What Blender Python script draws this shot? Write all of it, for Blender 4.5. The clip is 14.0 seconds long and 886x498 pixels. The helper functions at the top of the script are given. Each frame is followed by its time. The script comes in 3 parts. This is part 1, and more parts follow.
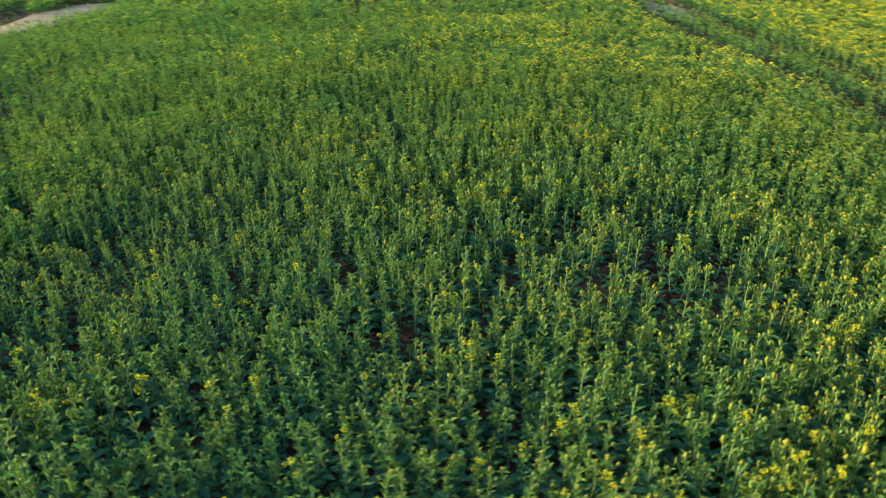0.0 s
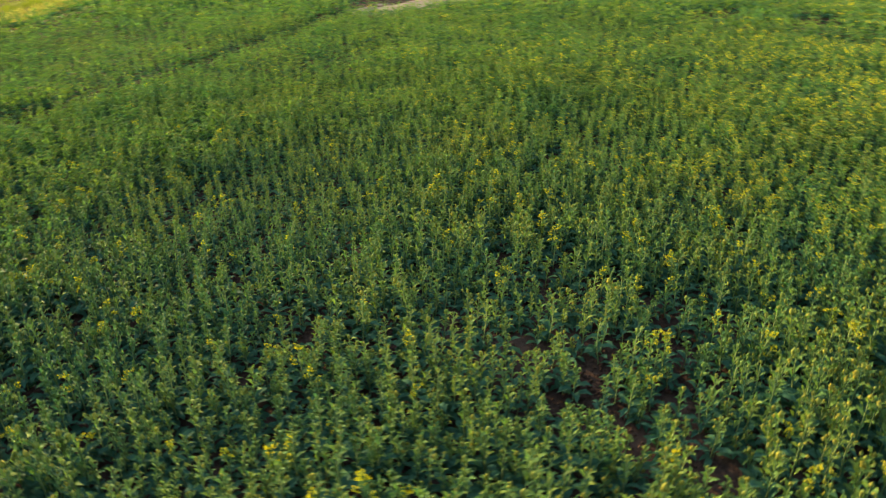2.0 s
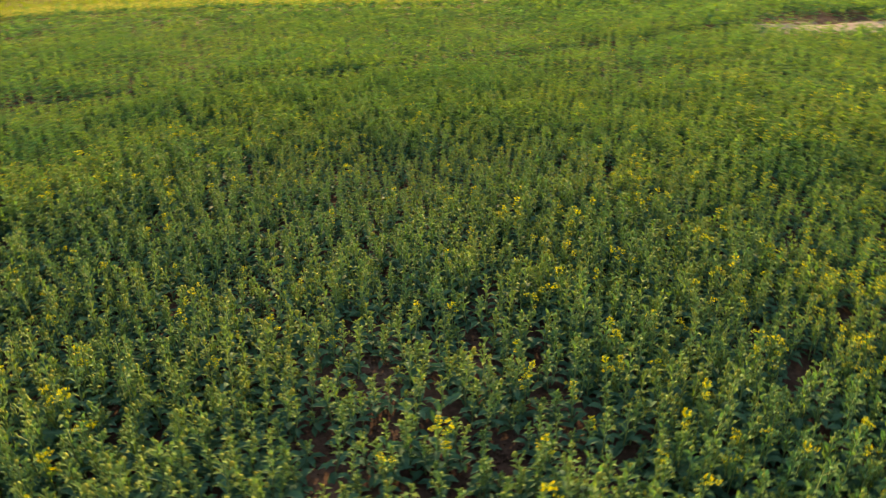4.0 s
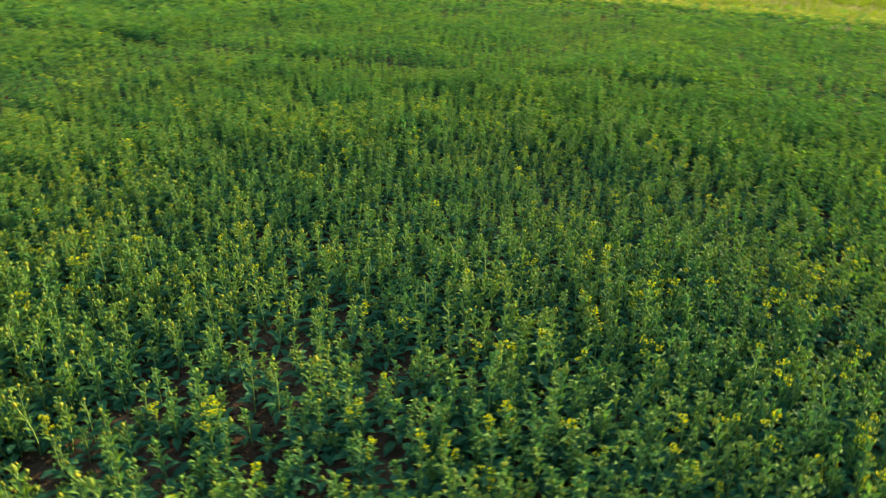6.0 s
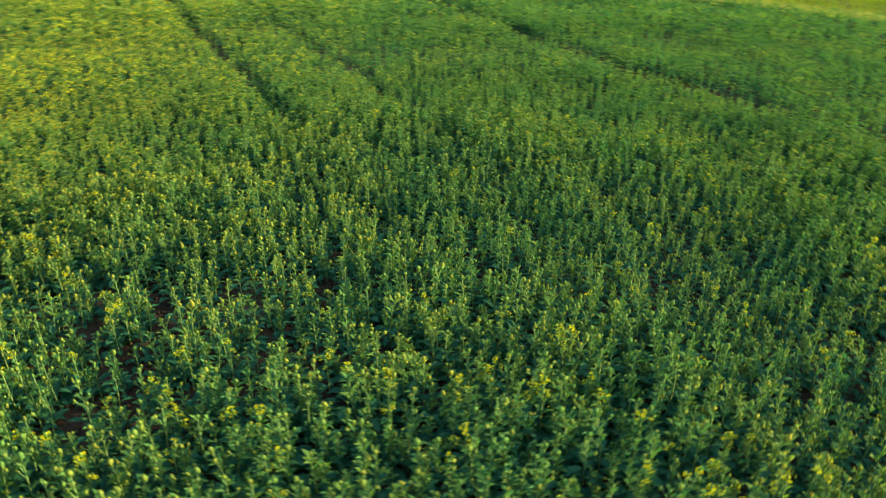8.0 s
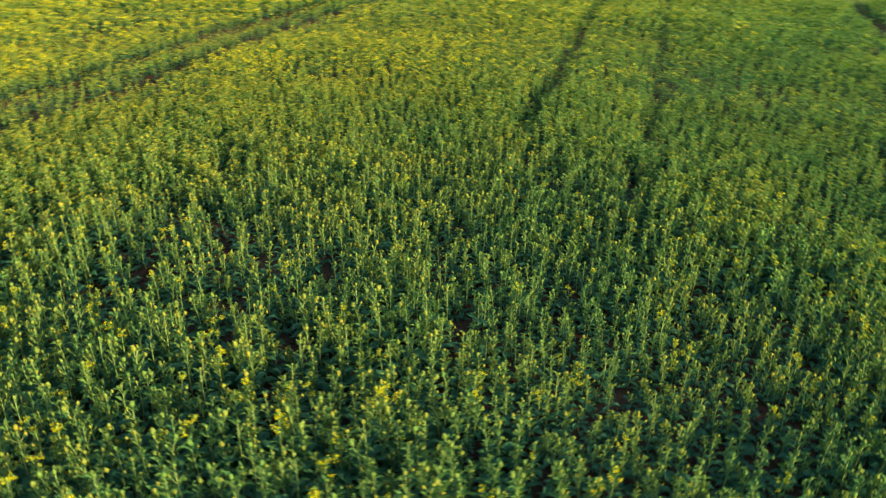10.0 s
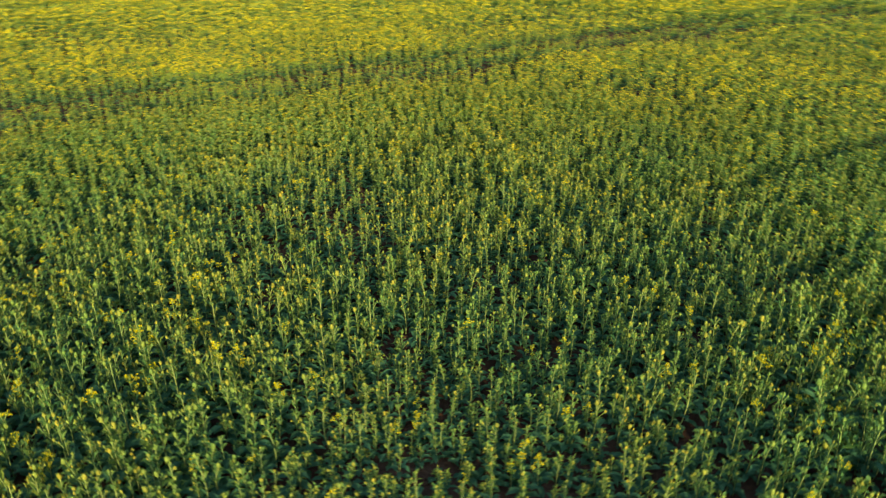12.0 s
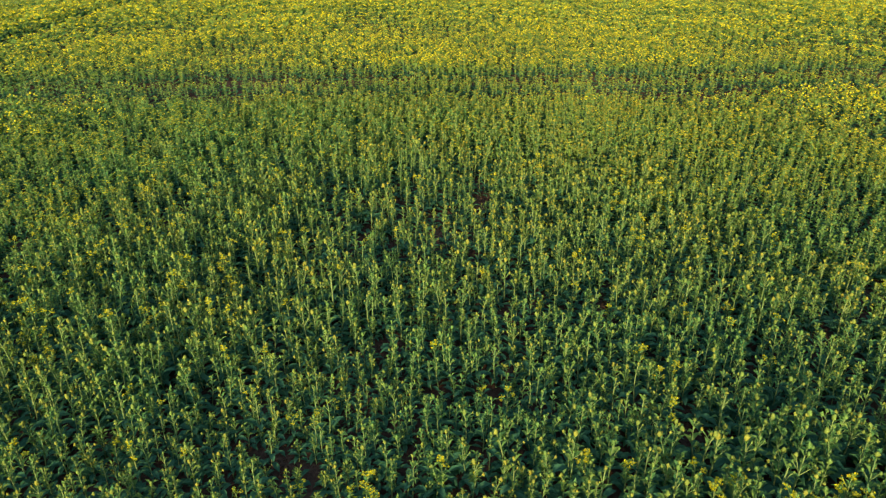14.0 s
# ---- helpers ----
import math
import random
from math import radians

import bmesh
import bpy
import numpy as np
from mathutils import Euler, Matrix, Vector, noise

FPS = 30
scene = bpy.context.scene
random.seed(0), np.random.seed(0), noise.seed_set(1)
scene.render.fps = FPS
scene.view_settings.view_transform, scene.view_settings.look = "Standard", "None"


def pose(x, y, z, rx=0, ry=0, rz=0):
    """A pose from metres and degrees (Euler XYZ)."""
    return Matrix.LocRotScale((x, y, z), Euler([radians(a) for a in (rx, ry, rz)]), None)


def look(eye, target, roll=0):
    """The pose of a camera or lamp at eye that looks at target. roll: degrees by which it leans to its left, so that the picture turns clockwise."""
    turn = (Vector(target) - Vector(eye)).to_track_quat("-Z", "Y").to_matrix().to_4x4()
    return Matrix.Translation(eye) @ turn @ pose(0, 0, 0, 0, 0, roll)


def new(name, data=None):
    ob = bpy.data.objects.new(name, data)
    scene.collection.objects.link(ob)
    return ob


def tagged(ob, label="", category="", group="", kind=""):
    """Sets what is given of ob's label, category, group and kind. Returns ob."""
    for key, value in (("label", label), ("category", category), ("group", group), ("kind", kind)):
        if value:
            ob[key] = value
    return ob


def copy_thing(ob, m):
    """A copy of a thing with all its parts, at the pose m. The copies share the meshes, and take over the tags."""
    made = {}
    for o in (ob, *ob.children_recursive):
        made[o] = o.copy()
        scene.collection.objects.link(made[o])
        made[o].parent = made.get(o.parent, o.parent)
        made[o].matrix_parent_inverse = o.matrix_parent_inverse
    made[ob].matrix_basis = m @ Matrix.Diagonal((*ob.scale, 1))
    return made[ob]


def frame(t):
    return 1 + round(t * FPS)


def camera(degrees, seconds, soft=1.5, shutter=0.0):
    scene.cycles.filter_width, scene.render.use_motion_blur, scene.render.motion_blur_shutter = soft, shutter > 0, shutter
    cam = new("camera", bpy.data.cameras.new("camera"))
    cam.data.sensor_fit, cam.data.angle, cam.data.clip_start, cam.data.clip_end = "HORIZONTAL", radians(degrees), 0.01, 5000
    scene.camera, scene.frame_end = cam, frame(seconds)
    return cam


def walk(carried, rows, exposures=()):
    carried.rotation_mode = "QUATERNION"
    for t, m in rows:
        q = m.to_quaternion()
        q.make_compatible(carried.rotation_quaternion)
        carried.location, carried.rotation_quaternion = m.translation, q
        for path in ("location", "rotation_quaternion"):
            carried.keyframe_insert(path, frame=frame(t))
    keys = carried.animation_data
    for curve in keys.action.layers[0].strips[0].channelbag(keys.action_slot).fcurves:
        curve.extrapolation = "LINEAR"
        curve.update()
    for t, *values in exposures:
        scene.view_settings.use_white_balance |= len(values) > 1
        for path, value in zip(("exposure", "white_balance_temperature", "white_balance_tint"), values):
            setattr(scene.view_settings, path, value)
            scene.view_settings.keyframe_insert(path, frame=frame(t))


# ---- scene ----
cam = camera(64.2, 14.0, soft=1.3, shutter=0.55)

# seconds, eye x y z, then pitch from straight down, roll and heading in degrees
PATH = [
    (0.00, 0.487, -11.070, 6.277, 62.83, 0.10, -1.00),
    (0.10, 0.827, -11.048, 6.273, 62.84, 0.13, 0.61),
    (0.20, 1.166, -11.015, 6.269, 62.85, 0.15, 2.20),
    (0.30, 1.503, -10.972, 6.264, 62.86, 0.18, 3.81),
    (0.40, 1.842, -10.919, 6.261, 62.87, 0.20, 5.43),
    (0.50, 2.182, -10.854, 6.259, 62.88, 0.21, 7.10),
    (0.60, 2.524, -10.780, 6.259, 62.88, 0.21, 8.80),
    (0.70, 2.865, -10.694, 6.262, 62.89, 0.20, 10.53),
    (0.80, 3.207, -10.597, 6.265, 62.90, 0.19, 12.30),
    (0.90, 3.549, -10.488, 6.268, 62.90, 0.18, 14.08),
    (1.00, 3.890, -10.367, 6.269, 62.91, 0.17, 15.89),
    (1.10, 4.230, -10.232, 6.269, 62.91, 0.17, 17.72),
    (1.20, 4.568, -10.084, 6.267, 62.92, 0.17, 19.58),
    (1.30, 4.904, -9.923, 6.265, 62.92, 0.17, 21.46),
    (1.40, 5.238, -9.750, 6.264, 62.93, 0.17, 23.36),
    (1.50, 5.570, -9.563, 6.265, 62.93, 0.17, 25.29),
    (1.60, 5.900, -9.362, 6.268, 62.94, 0.17, 27.24),
    (1.70, 6.226, -9.147, 6.273, 62.94, 0.16, 29.23),
    (1.80, 6.547, -8.918, 6.278, 62.95, 0.15, 31.23),
    (1.90, 6.865, -8.679, 6.283, 62.95, 0.14, 33.26),
    (2.00, 7.177, -8.429, 6.287, 62.96, 0.13, 35.28),
    (2.10, 7.486, -8.171, 6.288, 62.97, 0.13, 37.33),
    (2.20, 7.792, -7.902, 6.288, 62.98, 0.13, 39.39),
    (2.30, 8.090, -7.621, 6.287, 63.00, 0.14, 41.46),
    (2.40, 8.379, -7.329, 6.287, 63.01, 0.14, 43.53),
    (2.50, 8.656, -7.023, 6.290, 63.01, 0.14, 45.58),
    (2.60, 8.919, -6.705, 6.295, 63.02, 0.13, 47.61),
    (2.70, 9.169, -6.375, 6.302, 63.02, 0.12, 49.63),
    (2.80, 9.406, -6.034, 6.310, 63.02, 0.11, 51.64),
    (2.90, 9.632, -5.686, 6.319, 63.02, 0.10, 53.65),
    (3.00, 9.846, -5.330, 6.327, 63.01, 0.09, 55.68),
    (3.10, 10.051, -4.967, 6.336, 63.00, 0.08, 57.73),
    (3.20, 10.245, -4.596, 6.346, 62.99, 0.08, 59.79),
    (3.30, 10.425, -4.219, 6.355, 62.98, 0.07, 61.86),
    (3.40, 10.590, -3.836, 6.363, 62.97, 0.07, 63.92),
    (3.50, 10.735, -3.450, 6.370, 62.96, 0.07, 65.99),
    (3.60, 10.860, -3.062, 6.373, 62.95, 0.06, 68.05),
    (3.70, 10.964, -2.676, 6.372, 62.94, 0.05, 70.11),
    (3.80, 11.048, -2.291, 6.369, 62.94, 0.04, 72.18),
    (3.90, 11.114, -1.908, 6.362, 62.94, 0.03, 74.25),
    (4.00, 11.162, -1.529, 6.353, 62.94, 0.02, 76.31),
    (4.10, 11.193, -1.152, 6.341, 62.94, 0.00, 78.38),
    (4.20, 11.207, -0.779, 6.328, 62.95, -0.01, 80.45),
    (4.30, 11.207, -0.410, 6.312, 62.96, -0.03, 82.52),
    (4.40, 11.191, -0.044, 6.295, 62.96, -0.04, 84.59),
    (4.50, 11.162, 0.317, 6.277, 62.97, -0.06, 86.67),
    (4.60, 11.120, 0.674, 6.258, 62.98, -0.08, 88.74),
    (4.70, 11.065, 1.027, 6.239, 62.99, -0.10, 90.81),
    (4.80, 10.997, 1.377, 6.219, 63.00, -0.11, 92.88),
    (4.90, 10.919, 1.722, 6.198, 63.01, -0.13, 94.96),
    (5.00, 10.829, 2.064, 6.179, 63.03, -0.15, 97.03),
    (5.10, 10.729, 2.403, 6.159, 63.04, -0.16, 99.11),
    (5.20, 10.618, 2.739, 6.141, 63.05, -0.18, 101.18),
    (5.30, 10.497, 3.072, 6.124, 63.07, -0.19, 103.25),
    (5.40, 10.367, 3.402, 6.108, 63.08, -0.20, 105.33),
    (5.50, 10.227, 3.730, 6.093, 63.09, -0.21, 107.40),
    (5.60, 10.077, 4.057, 6.081, 63.10, -0.22, 109.47),
    (5.70, 9.917, 4.382, 6.071, 63.11, -0.22, 111.54),
    (5.80, 9.748, 4.705, 6.064, 63.13, -0.22, 113.62),
    (5.90, 9.568, 5.028, 6.059, 63.14, -0.22, 115.69),
    (6.00, 9.379, 5.350, 6.058, 63.15, -0.22, 117.76),
    (6.10, 9.179, 5.670, 6.059, 63.16, -0.22, 119.83),
    (6.20, 8.969, 5.985, 6.061, 63.17, -0.21, 121.89),
    (6.30, 8.747, 6.293, 6.064, 63.17, -0.20, 123.96),
    (6.40, 8.514, 6.593, 6.068, 63.18, -0.19, 126.03),
    (6.50, 8.269, 6.885, 6.072, 63.19, -0.18, 128.11),
    (6.60, 8.012, 7.168, 6.076, 63.20, -0.18, 130.20),
    (6.70, 7.745, 7.443, 6.082, 63.21, -0.17, 132.29),
    (6.80, 7.467, 7.707, 6.088, 63.21, -0.16, 134.39),
    (6.90, 7.179, 7.961, 6.094, 63.22, -0.15, 136.50),
    (7.00, 6.882, 8.204, 6.099, 63.23, -0.15, 138.61),
    (7.10, 6.576, 8.435, 6.104, 63.24, -0.15, 140.73),
    (7.20, 6.262, 8.654, 6.108, 63.25, -0.16, 142.86),
    (7.30, 5.940, 8.862, 6.112, 63.26, -0.16, 144.99),
    (7.40, 5.611, 9.058, 6.116, 63.27, -0.17, 147.12),
    (7.50, 5.272, 9.244, 6.121, 63.28, -0.17, 149.25),
    (7.60, 4.926, 9.417, 6.129, 63.28, -0.18, 151.37),
    (7.70, 4.570, 9.578, 6.139, 63.29, -0.20, 153.49),
    (7.80, 4.207, 9.726, 6.151, 63.28, -0.22, 155.61),
    (7.90, 3.837, 9.860, 6.164, 63.28, -0.24, 157.72),
    (8.00, 3.460, 9.980, 6.180, 63.27, -0.26, 159.83),
    (8.10, 3.077, 10.086, 6.196, 63.27, -0.29, 161.94),
    (8.20, 2.689, 10.177, 6.214, 63.25, -0.32, 164.05),
    (8.30, 2.297, 10.254, 6.233, 63.24, -0.35, 166.15),
    (8.40, 1.902, 10.315, 6.253, 63.23, -0.39, 168.26),
    (8.50, 1.503, 10.362, 6.273, 63.21, -0.42, 170.36),
    (8.60, 1.102, 10.394, 6.294, 63.20, -0.45, 172.46),
    (8.70, 0.700, 10.411, 6.316, 63.18, -0.49, 174.55),
    (8.80, 0.297, 10.413, 6.337, 63.17, -0.52, 176.65),
    (8.90, -0.106, 10.400, 6.358, 63.15, -0.55, 178.74),
    (9.00, -0.509, 10.373, 6.378, 63.13, -0.57, 180.84),
    (9.10, -0.910, 10.330, 6.398, 63.12, -0.60, 182.93),
    (9.20, -1.309, 10.273, 6.418, 63.11, -0.62, 185.02),
    (9.30, -1.706, 10.202, 6.436, 63.09, -0.63, 187.11),
    (9.40, -2.100, 10.117, 6.453, 63.08, -0.65, 189.19),
    (9.50, -2.491, 10.019, 6.469, 63.07, -0.65, 191.28),
    (9.60, -2.877, 9.907, 6.483, 63.07, -0.65, 193.37),
    (9.70, -3.259, 9.782, 6.496, 63.06, -0.65, 195.45),
    (9.80, -3.636, 9.644, 6.506, 63.06, -0.63, 197.53),
    (9.90, -4.008, 9.494, 6.515, 63.06, -0.61, 199.62),
    (10.00, -4.374, 9.331, 6.521, 63.07, -0.59, 201.70),
    (10.10, -4.735, 9.156, 6.525, 63.08, -0.55, 203.78),
    (10.20, -5.090, 8.968, 6.529, 63.09, -0.51, 205.87),
    (10.30, -5.439, 8.767, 6.531, 63.10, -0.46, 207.95),
    (10.40, -5.779, 8.554, 6.533, 63.11, -0.42, 210.03),
    (10.50, -6.110, 8.329, 6.533, 63.12, -0.38, 212.10),
    (10.60, -6.432, 8.095, 6.532, 63.12, -0.34, 214.17),
    (10.70, -6.744, 7.850, 6.529, 63.13, -0.29, 216.23),
    (10.80, -7.047, 7.595, 6.525, 63.14, -0.25, 218.29),
    (10.90, -7.339, 7.329, 6.521, 63.15, -0.22, 220.35),
    (11.00, -7.619, 7.052, 6.519, 63.16, -0.19, 222.40),
    (11.10, -7.887, 6.765, 6.518, 63.19, -0.17, 224.44),
    (11.20, -8.142, 6.467, 6.519, 63.22, -0.16, 226.48),
    (11.30, -8.385, 6.162, 6.520, 63.25, -0.16, 228.51),
    (11.40, -8.617, 5.850, 6.520, 63.28, -0.15, 230.55),
    (11.50, -8.839, 5.532, 6.520, 63.30, -0.13, 232.60),
    (11.60, -9.053, 5.209, 6.518, 63.32, -0.11, 234.65),
    (11.70, -9.257, 4.880, 6.515, 63.32, -0.08, 236.72),
    (11.80, -9.450, 4.546, 6.512, 63.32, -0.05, 238.79),
    (11.90, -9.630, 4.206, 6.510, 63.33, -0.02, 240.85),
    (12.00, -9.797, 3.861, 6.510, 63.34, -0.00, 242.90),
    (12.10, -9.953, 3.507, 6.511, 63.35, 0.01, 244.95),
    (12.20, -10.098, 3.145, 6.515, 63.38, 0.01, 247.01),
    (12.30, -10.228, 2.780, 6.520, 63.40, 0.01, 249.05),
    (12.40, -10.340, 2.420, 6.525, 63.43, 0.01, 251.06),
    (12.50, -10.433, 2.073, 6.530, 63.45, 0.01, 253.00),
    (12.60, -10.508, 1.735, 6.535, 63.47, 0.03, 254.90),
    (12.70, -10.568, 1.403, 6.540, 63.49, 0.05, 256.78),
    (12.80, -10.614, 1.084, 6.546, 63.51, 0.08, 258.60),
    (12.90, -10.645, 0.783, 6.551, 63.53, 0.10, 260.32),
    (13.00, -10.662, 0.508, 6.557, 63.54, 0.12, 261.90),
    (13.10, -10.666, 0.261, 6.561, 63.56, 0.13, 263.33),
    (13.20, -10.659, 0.038, 6.566, 63.57, 0.13, 264.65),
    (13.30, -10.645, -0.163, 6.571, 63.58, 0.13, 265.86),
    (13.40, -10.628, -0.345, 6.575, 63.59, 0.14, 266.98),
    (13.50, -10.612, -0.511, 6.577, 63.59, 0.15, 268.00),
    (13.60, -10.598, -0.654, 6.578, 63.59, 0.17, 268.89),
    (13.70, -10.587, -0.772, 6.577, 63.57, 0.20, 269.65),
    (13.80, -10.577, -0.875, 6.576, 63.55, 0.23, 270.33),
    (13.90, -10.566, -0.975, 6.575, 63.54, 0.27, 271.00),
    (14.00, -10.553, -1.082, 6.574, 63.52, 0.30, 271.70),
]
walk(cam, [(t, pose(x, y, z, rx, ry, rz)) for t, x, y, z, rx, ry, rz in PATH],
     exposures=[(0.0, 2.45, 7300, 4), (1.2, 2.48, 7600, 8), (2.0, 2.53, 8200, 18), (2.6, 2.59, 9100, 25), (3.3, 2.67, 10200, 33), (4.6, 2.63, 9500, 15), (6.0, 2.60, 8500, -9),
                (7.0, 2.56, 7700, -16), (8.0, 2.50, 7700, -11), (10.0, 2.31, 8200, 3), (12.0, 2.09, 8500, 10), (13.0, 2.02, 8200, 9), (14.0, 1.99, 7400, 10)])

# ---- sky and sun: late evening, sun low over the western side of the field ----
SUN_HEADING, SUN_HEIGHT = 80.0, 13.0
world = bpy.data.worlds.new("evening_sky")
scene.world = world
world.use_nodes = True
wn = world.node_tree.nodes
sky = wn.new("ShaderNodeTexSky")
sky.sky_type = "NISHITA"
sky.sun_disc = False
sky.sun_elevation = radians(SUN_HEIGHT)
sky.sun_rotation = radians(-SUN_HEADING)
wn["Background"].inputs["Strength"].default_value = 0.15
world.node_tree.links.new(sky.outputs["Color"], wn["Background"].inputs["Color"])

sun_data = bpy.data.lights.new("sun", "SUN")
sun_data.energy, sun_data.angle, sun_data.color = 4.1, radians(0.8), (1.0, 0.74, 0.40)
sun = new("sun", sun_data)
toward = Vector((-math.sin(radians(SUN_HEADING)) * math.cos(radians(SUN_HEIGHT)),
                 math.cos(radians(SUN_HEADING)) * math.cos(radians(SUN_HEIGHT)), math.sin(radians(SUN_HEIGHT))))
sun.matrix_basis = look(toward * 60, (0, 0, 0))


# ---- materials ----
def plant_material(name, dark, light, rough=0.5, through_light=0.3, ripe=0.0, grain=60.0, start=-0.475, wax=0.0):
    """A leaf-like surface: two tones mixed plant by plant and in patches, fine grain, light shining through.
    ripe: how much the lighter tone gains towards the south-east, where the crop is further on; wax: the sheen of the bloom on it."""
    mat = bpy.data.materials.new(name)
    mat.use_nodes = True
    nt = mat.node_tree
    n, l = nt.nodes, nt.links
    bsdf, out = n["Principled BSDF"], n["Material Output"]
    geo, info = n.new("ShaderNodeNewGeometry"), n.new("ShaderNodeObjectInfo")
    fine, broad = n.new("ShaderNodeTexNoise"), n.new("ShaderNodeTexNoise")
    fine.inputs["Scale"].default_value, broad.inputs["Scale"].default_value = grain, 0.45
    l.new(geo.outputs["Position"], fine.inputs["Vector"])
    l.new(geo.outputs["Position"], broad.inputs["Vector"])
    rnd = n.new("ShaderNodeMath")
    rnd.operation = "ADD"
    l.new(geo.outputs["Random Per Island"], rnd.inputs[0])
    l.new(info.outputs["Random"], rnd.inputs[1])
    wrap = n.new("ShaderNodeMath")
    wrap.operation = "FRACT"
    l.new(rnd.outputs[0], wrap.inputs[0])
    a = n.new("ShaderNodeMath")
    a.operation = "MULTIPLY_ADD"
    a.inputs[1].default_value = 0.55
    l.new(wrap.outputs[0], a.inputs[0])
    b = n.new("ShaderNodeMath")
    b.operation = "MULTIPLY_ADD"
    b.inputs[1].default_value, b.inputs[2].default_value = 1.25, start
    l.new(broad.outputs["Fac"], b.inputs[0])
    l.new(b.outputs[0], a.inputs[2])
    c = n.new("ShaderNodeMath")
    c.operation, c.use_clamp = "MULTIPLY_ADD", True
    c.inputs[1].default_value = 0.35
    l.new(fine.outputs["Fac"], c.inputs[0])
    slope, east, gain = n.new("ShaderNodeVectorMath"), n.new("ShaderNodeMapRange"), n.new("ShaderNodeMath")
    slope.operation = "DOT_PRODUCT"
    slope.inputs[1].default_value = (1.0, -0.45, 0.0)
    l.new(geo.outputs["Position"], slope.inputs[0])
    l.new(slope.outputs["Value"], east.inputs["Value"])
    east.inputs["From Min"].default_value, east.inputs["From Max"].default_value = 5.5, 19.0
    gain.operation = "MULTIPLY_ADD"
    gain.inputs[1].default_value = ripe
    l.new(east.outputs["Result"], gain.inputs[0])
    l.new(a.outputs[0], gain.inputs[2])
    l.new(gain.outputs[0], c.inputs[2])
    mix = n.new("ShaderNodeMix")
    mix.data_type = "RGBA"
    mix.inputs["A"].default_value, mix.inputs["B"].default_value = (*dark, 1), (*light, 1)
    l.new(c.outputs[0], mix.inputs["Factor"])
    l.new(mix.outputs["Result"], bsdf.inputs["Base Color"])
    bsdf.inputs["Roughness"].default_value = rough
    bsdf.inputs["Specular IOR Level"].default_value = wax
    thin = n.new("ShaderNodeBsdfTranslucent")
    glow = n.new("ShaderNodeMix")
    glow.data_type, glow.blend_type = "RGBA", "MULTIPLY"
    glow.inputs["Factor"].default_value = 1.0
    glow.inputs["B"].default_value = (1.05, 1.12, 0.36, 1)
    l.new(mix.outputs["Result"], glow.inputs["A"])
    l.new(glow.outputs["Result"], thin.inputs["Color"])
    both = n.new("ShaderNodeMixShader")
    both.inputs["Fac"].default_value = through_light
    l.new(bsdf.outputs[0], both.inputs[1])
    l.new(thin.outputs[0], both.inputs[2])
    l.new(both.outputs[0], out.inputs["Surface"])
    return mat


def earth_material(name, tones, scale, bump=0.6, sown_from=0.0):
    """Crumbly earth: three tones in two sizes of noise, with relief; past sown_from metres it is covered by green crop."""
    mat = bpy.data.materials.new(name)
    mat.use_nodes = True
    nt = mat.node_tree
    n, l = nt.nodes, nt.links
    bsdf = n["Principled BSDF"]
    tex = n.new("ShaderNodeNewGeometry")
    big, small = n.new("ShaderNodeTexNoise"), n.new("ShaderNodeTexNoise")
    big.inputs["Scale"].default_value, small.inputs["Scale"].default_value = 0.5, scale
    small.inputs["Detail"].default_value = 6
    for node in (big, small):
        l.new(tex.outputs["Position"], node.inputs["Vector"])
    add = n.new("ShaderNodeMath")
    add.operation = "MULTIPLY_ADD"
    add.inputs[1].default_value = 0.6
    l.new(big.outputs["Fac"], add.inputs[0])
    half = n.new("ShaderNodeMath")
    half.operation = "MULTIPLY"
    half.inputs[1].default_value = 0.45
    l.new(small.outputs["Fac"], half.inputs[0])
    l.new(half.outputs[0], add.inputs[2])
    ramp = n.new("ShaderNodeValToRGB")
    ramp.color_ramp.elements[0].position, ramp.color_ramp.elements[1].position = 0.35, 0.72
    ramp.color_ramp.elements[0].color, ramp.color_ramp.elements[1].color = (*tones[0], 1), (*tones[2], 1)
    ramp.color_ramp.elements.new(0.52).color = (*tones[1], 1)
    l.new(add.outputs[0], ramp.inputs["Fac"])
    l.new(ramp.outputs["Color"], bsdf.inputs["Base Color"])
    if sown_from:
        away, reach, cover, crop = n.new("ShaderNodeVectorMath"), n.new("ShaderNodeMapRange"), n.new("ShaderNodeMix"), n.new("ShaderNodeValToRGB")
        away.operation = "LENGTH"
        l.new(tex.outputs["Position"], away.inputs[0])
        l.new(away.outputs["Value"], reach.inputs["Value"])
        reach.inputs["From Min"].default_value, reach.inputs["From Max"].default_value = sown_from, sown_from + 4
        crop.color_ramp.elements[0].color, crop.color_ramp.elements[1].color = (0.030, 0.085, 0.022, 1), (0.110, 0.135, 0.022, 1)
        crop.color_ramp.elements[0].position, crop.color_ramp.elements[1].position = 0.38, 0.68
        l.new(add.outputs[0], crop.inputs["Fac"])
        cover.data_type = "RGBA"
        l.new(reach.outputs["Result"], cover.inputs["Factor"])
        l.new(ramp.outputs["Color"], cover.inputs["A"])
        l.new(crop.outputs["Color"], cover.inputs["B"])
        l.new(cover.outputs["Result"], bsdf.inputs["Base Color"])
    bsdf.inputs["Roughness"].default_value = 0.95
    bsdf.inputs["Specular IOR Level"].default_value = 0.03
    bp = n.new("ShaderNodeBump")
    bp.inputs["Strength"].default_value, bp.inputs["Distance"].default_value = bump, 0.03
    l.new(small.outputs["Fac"], bp.inputs["Height"])
    l.new(bp.outputs["Normal"], bsdf.inputs["Normal"])
    return mat


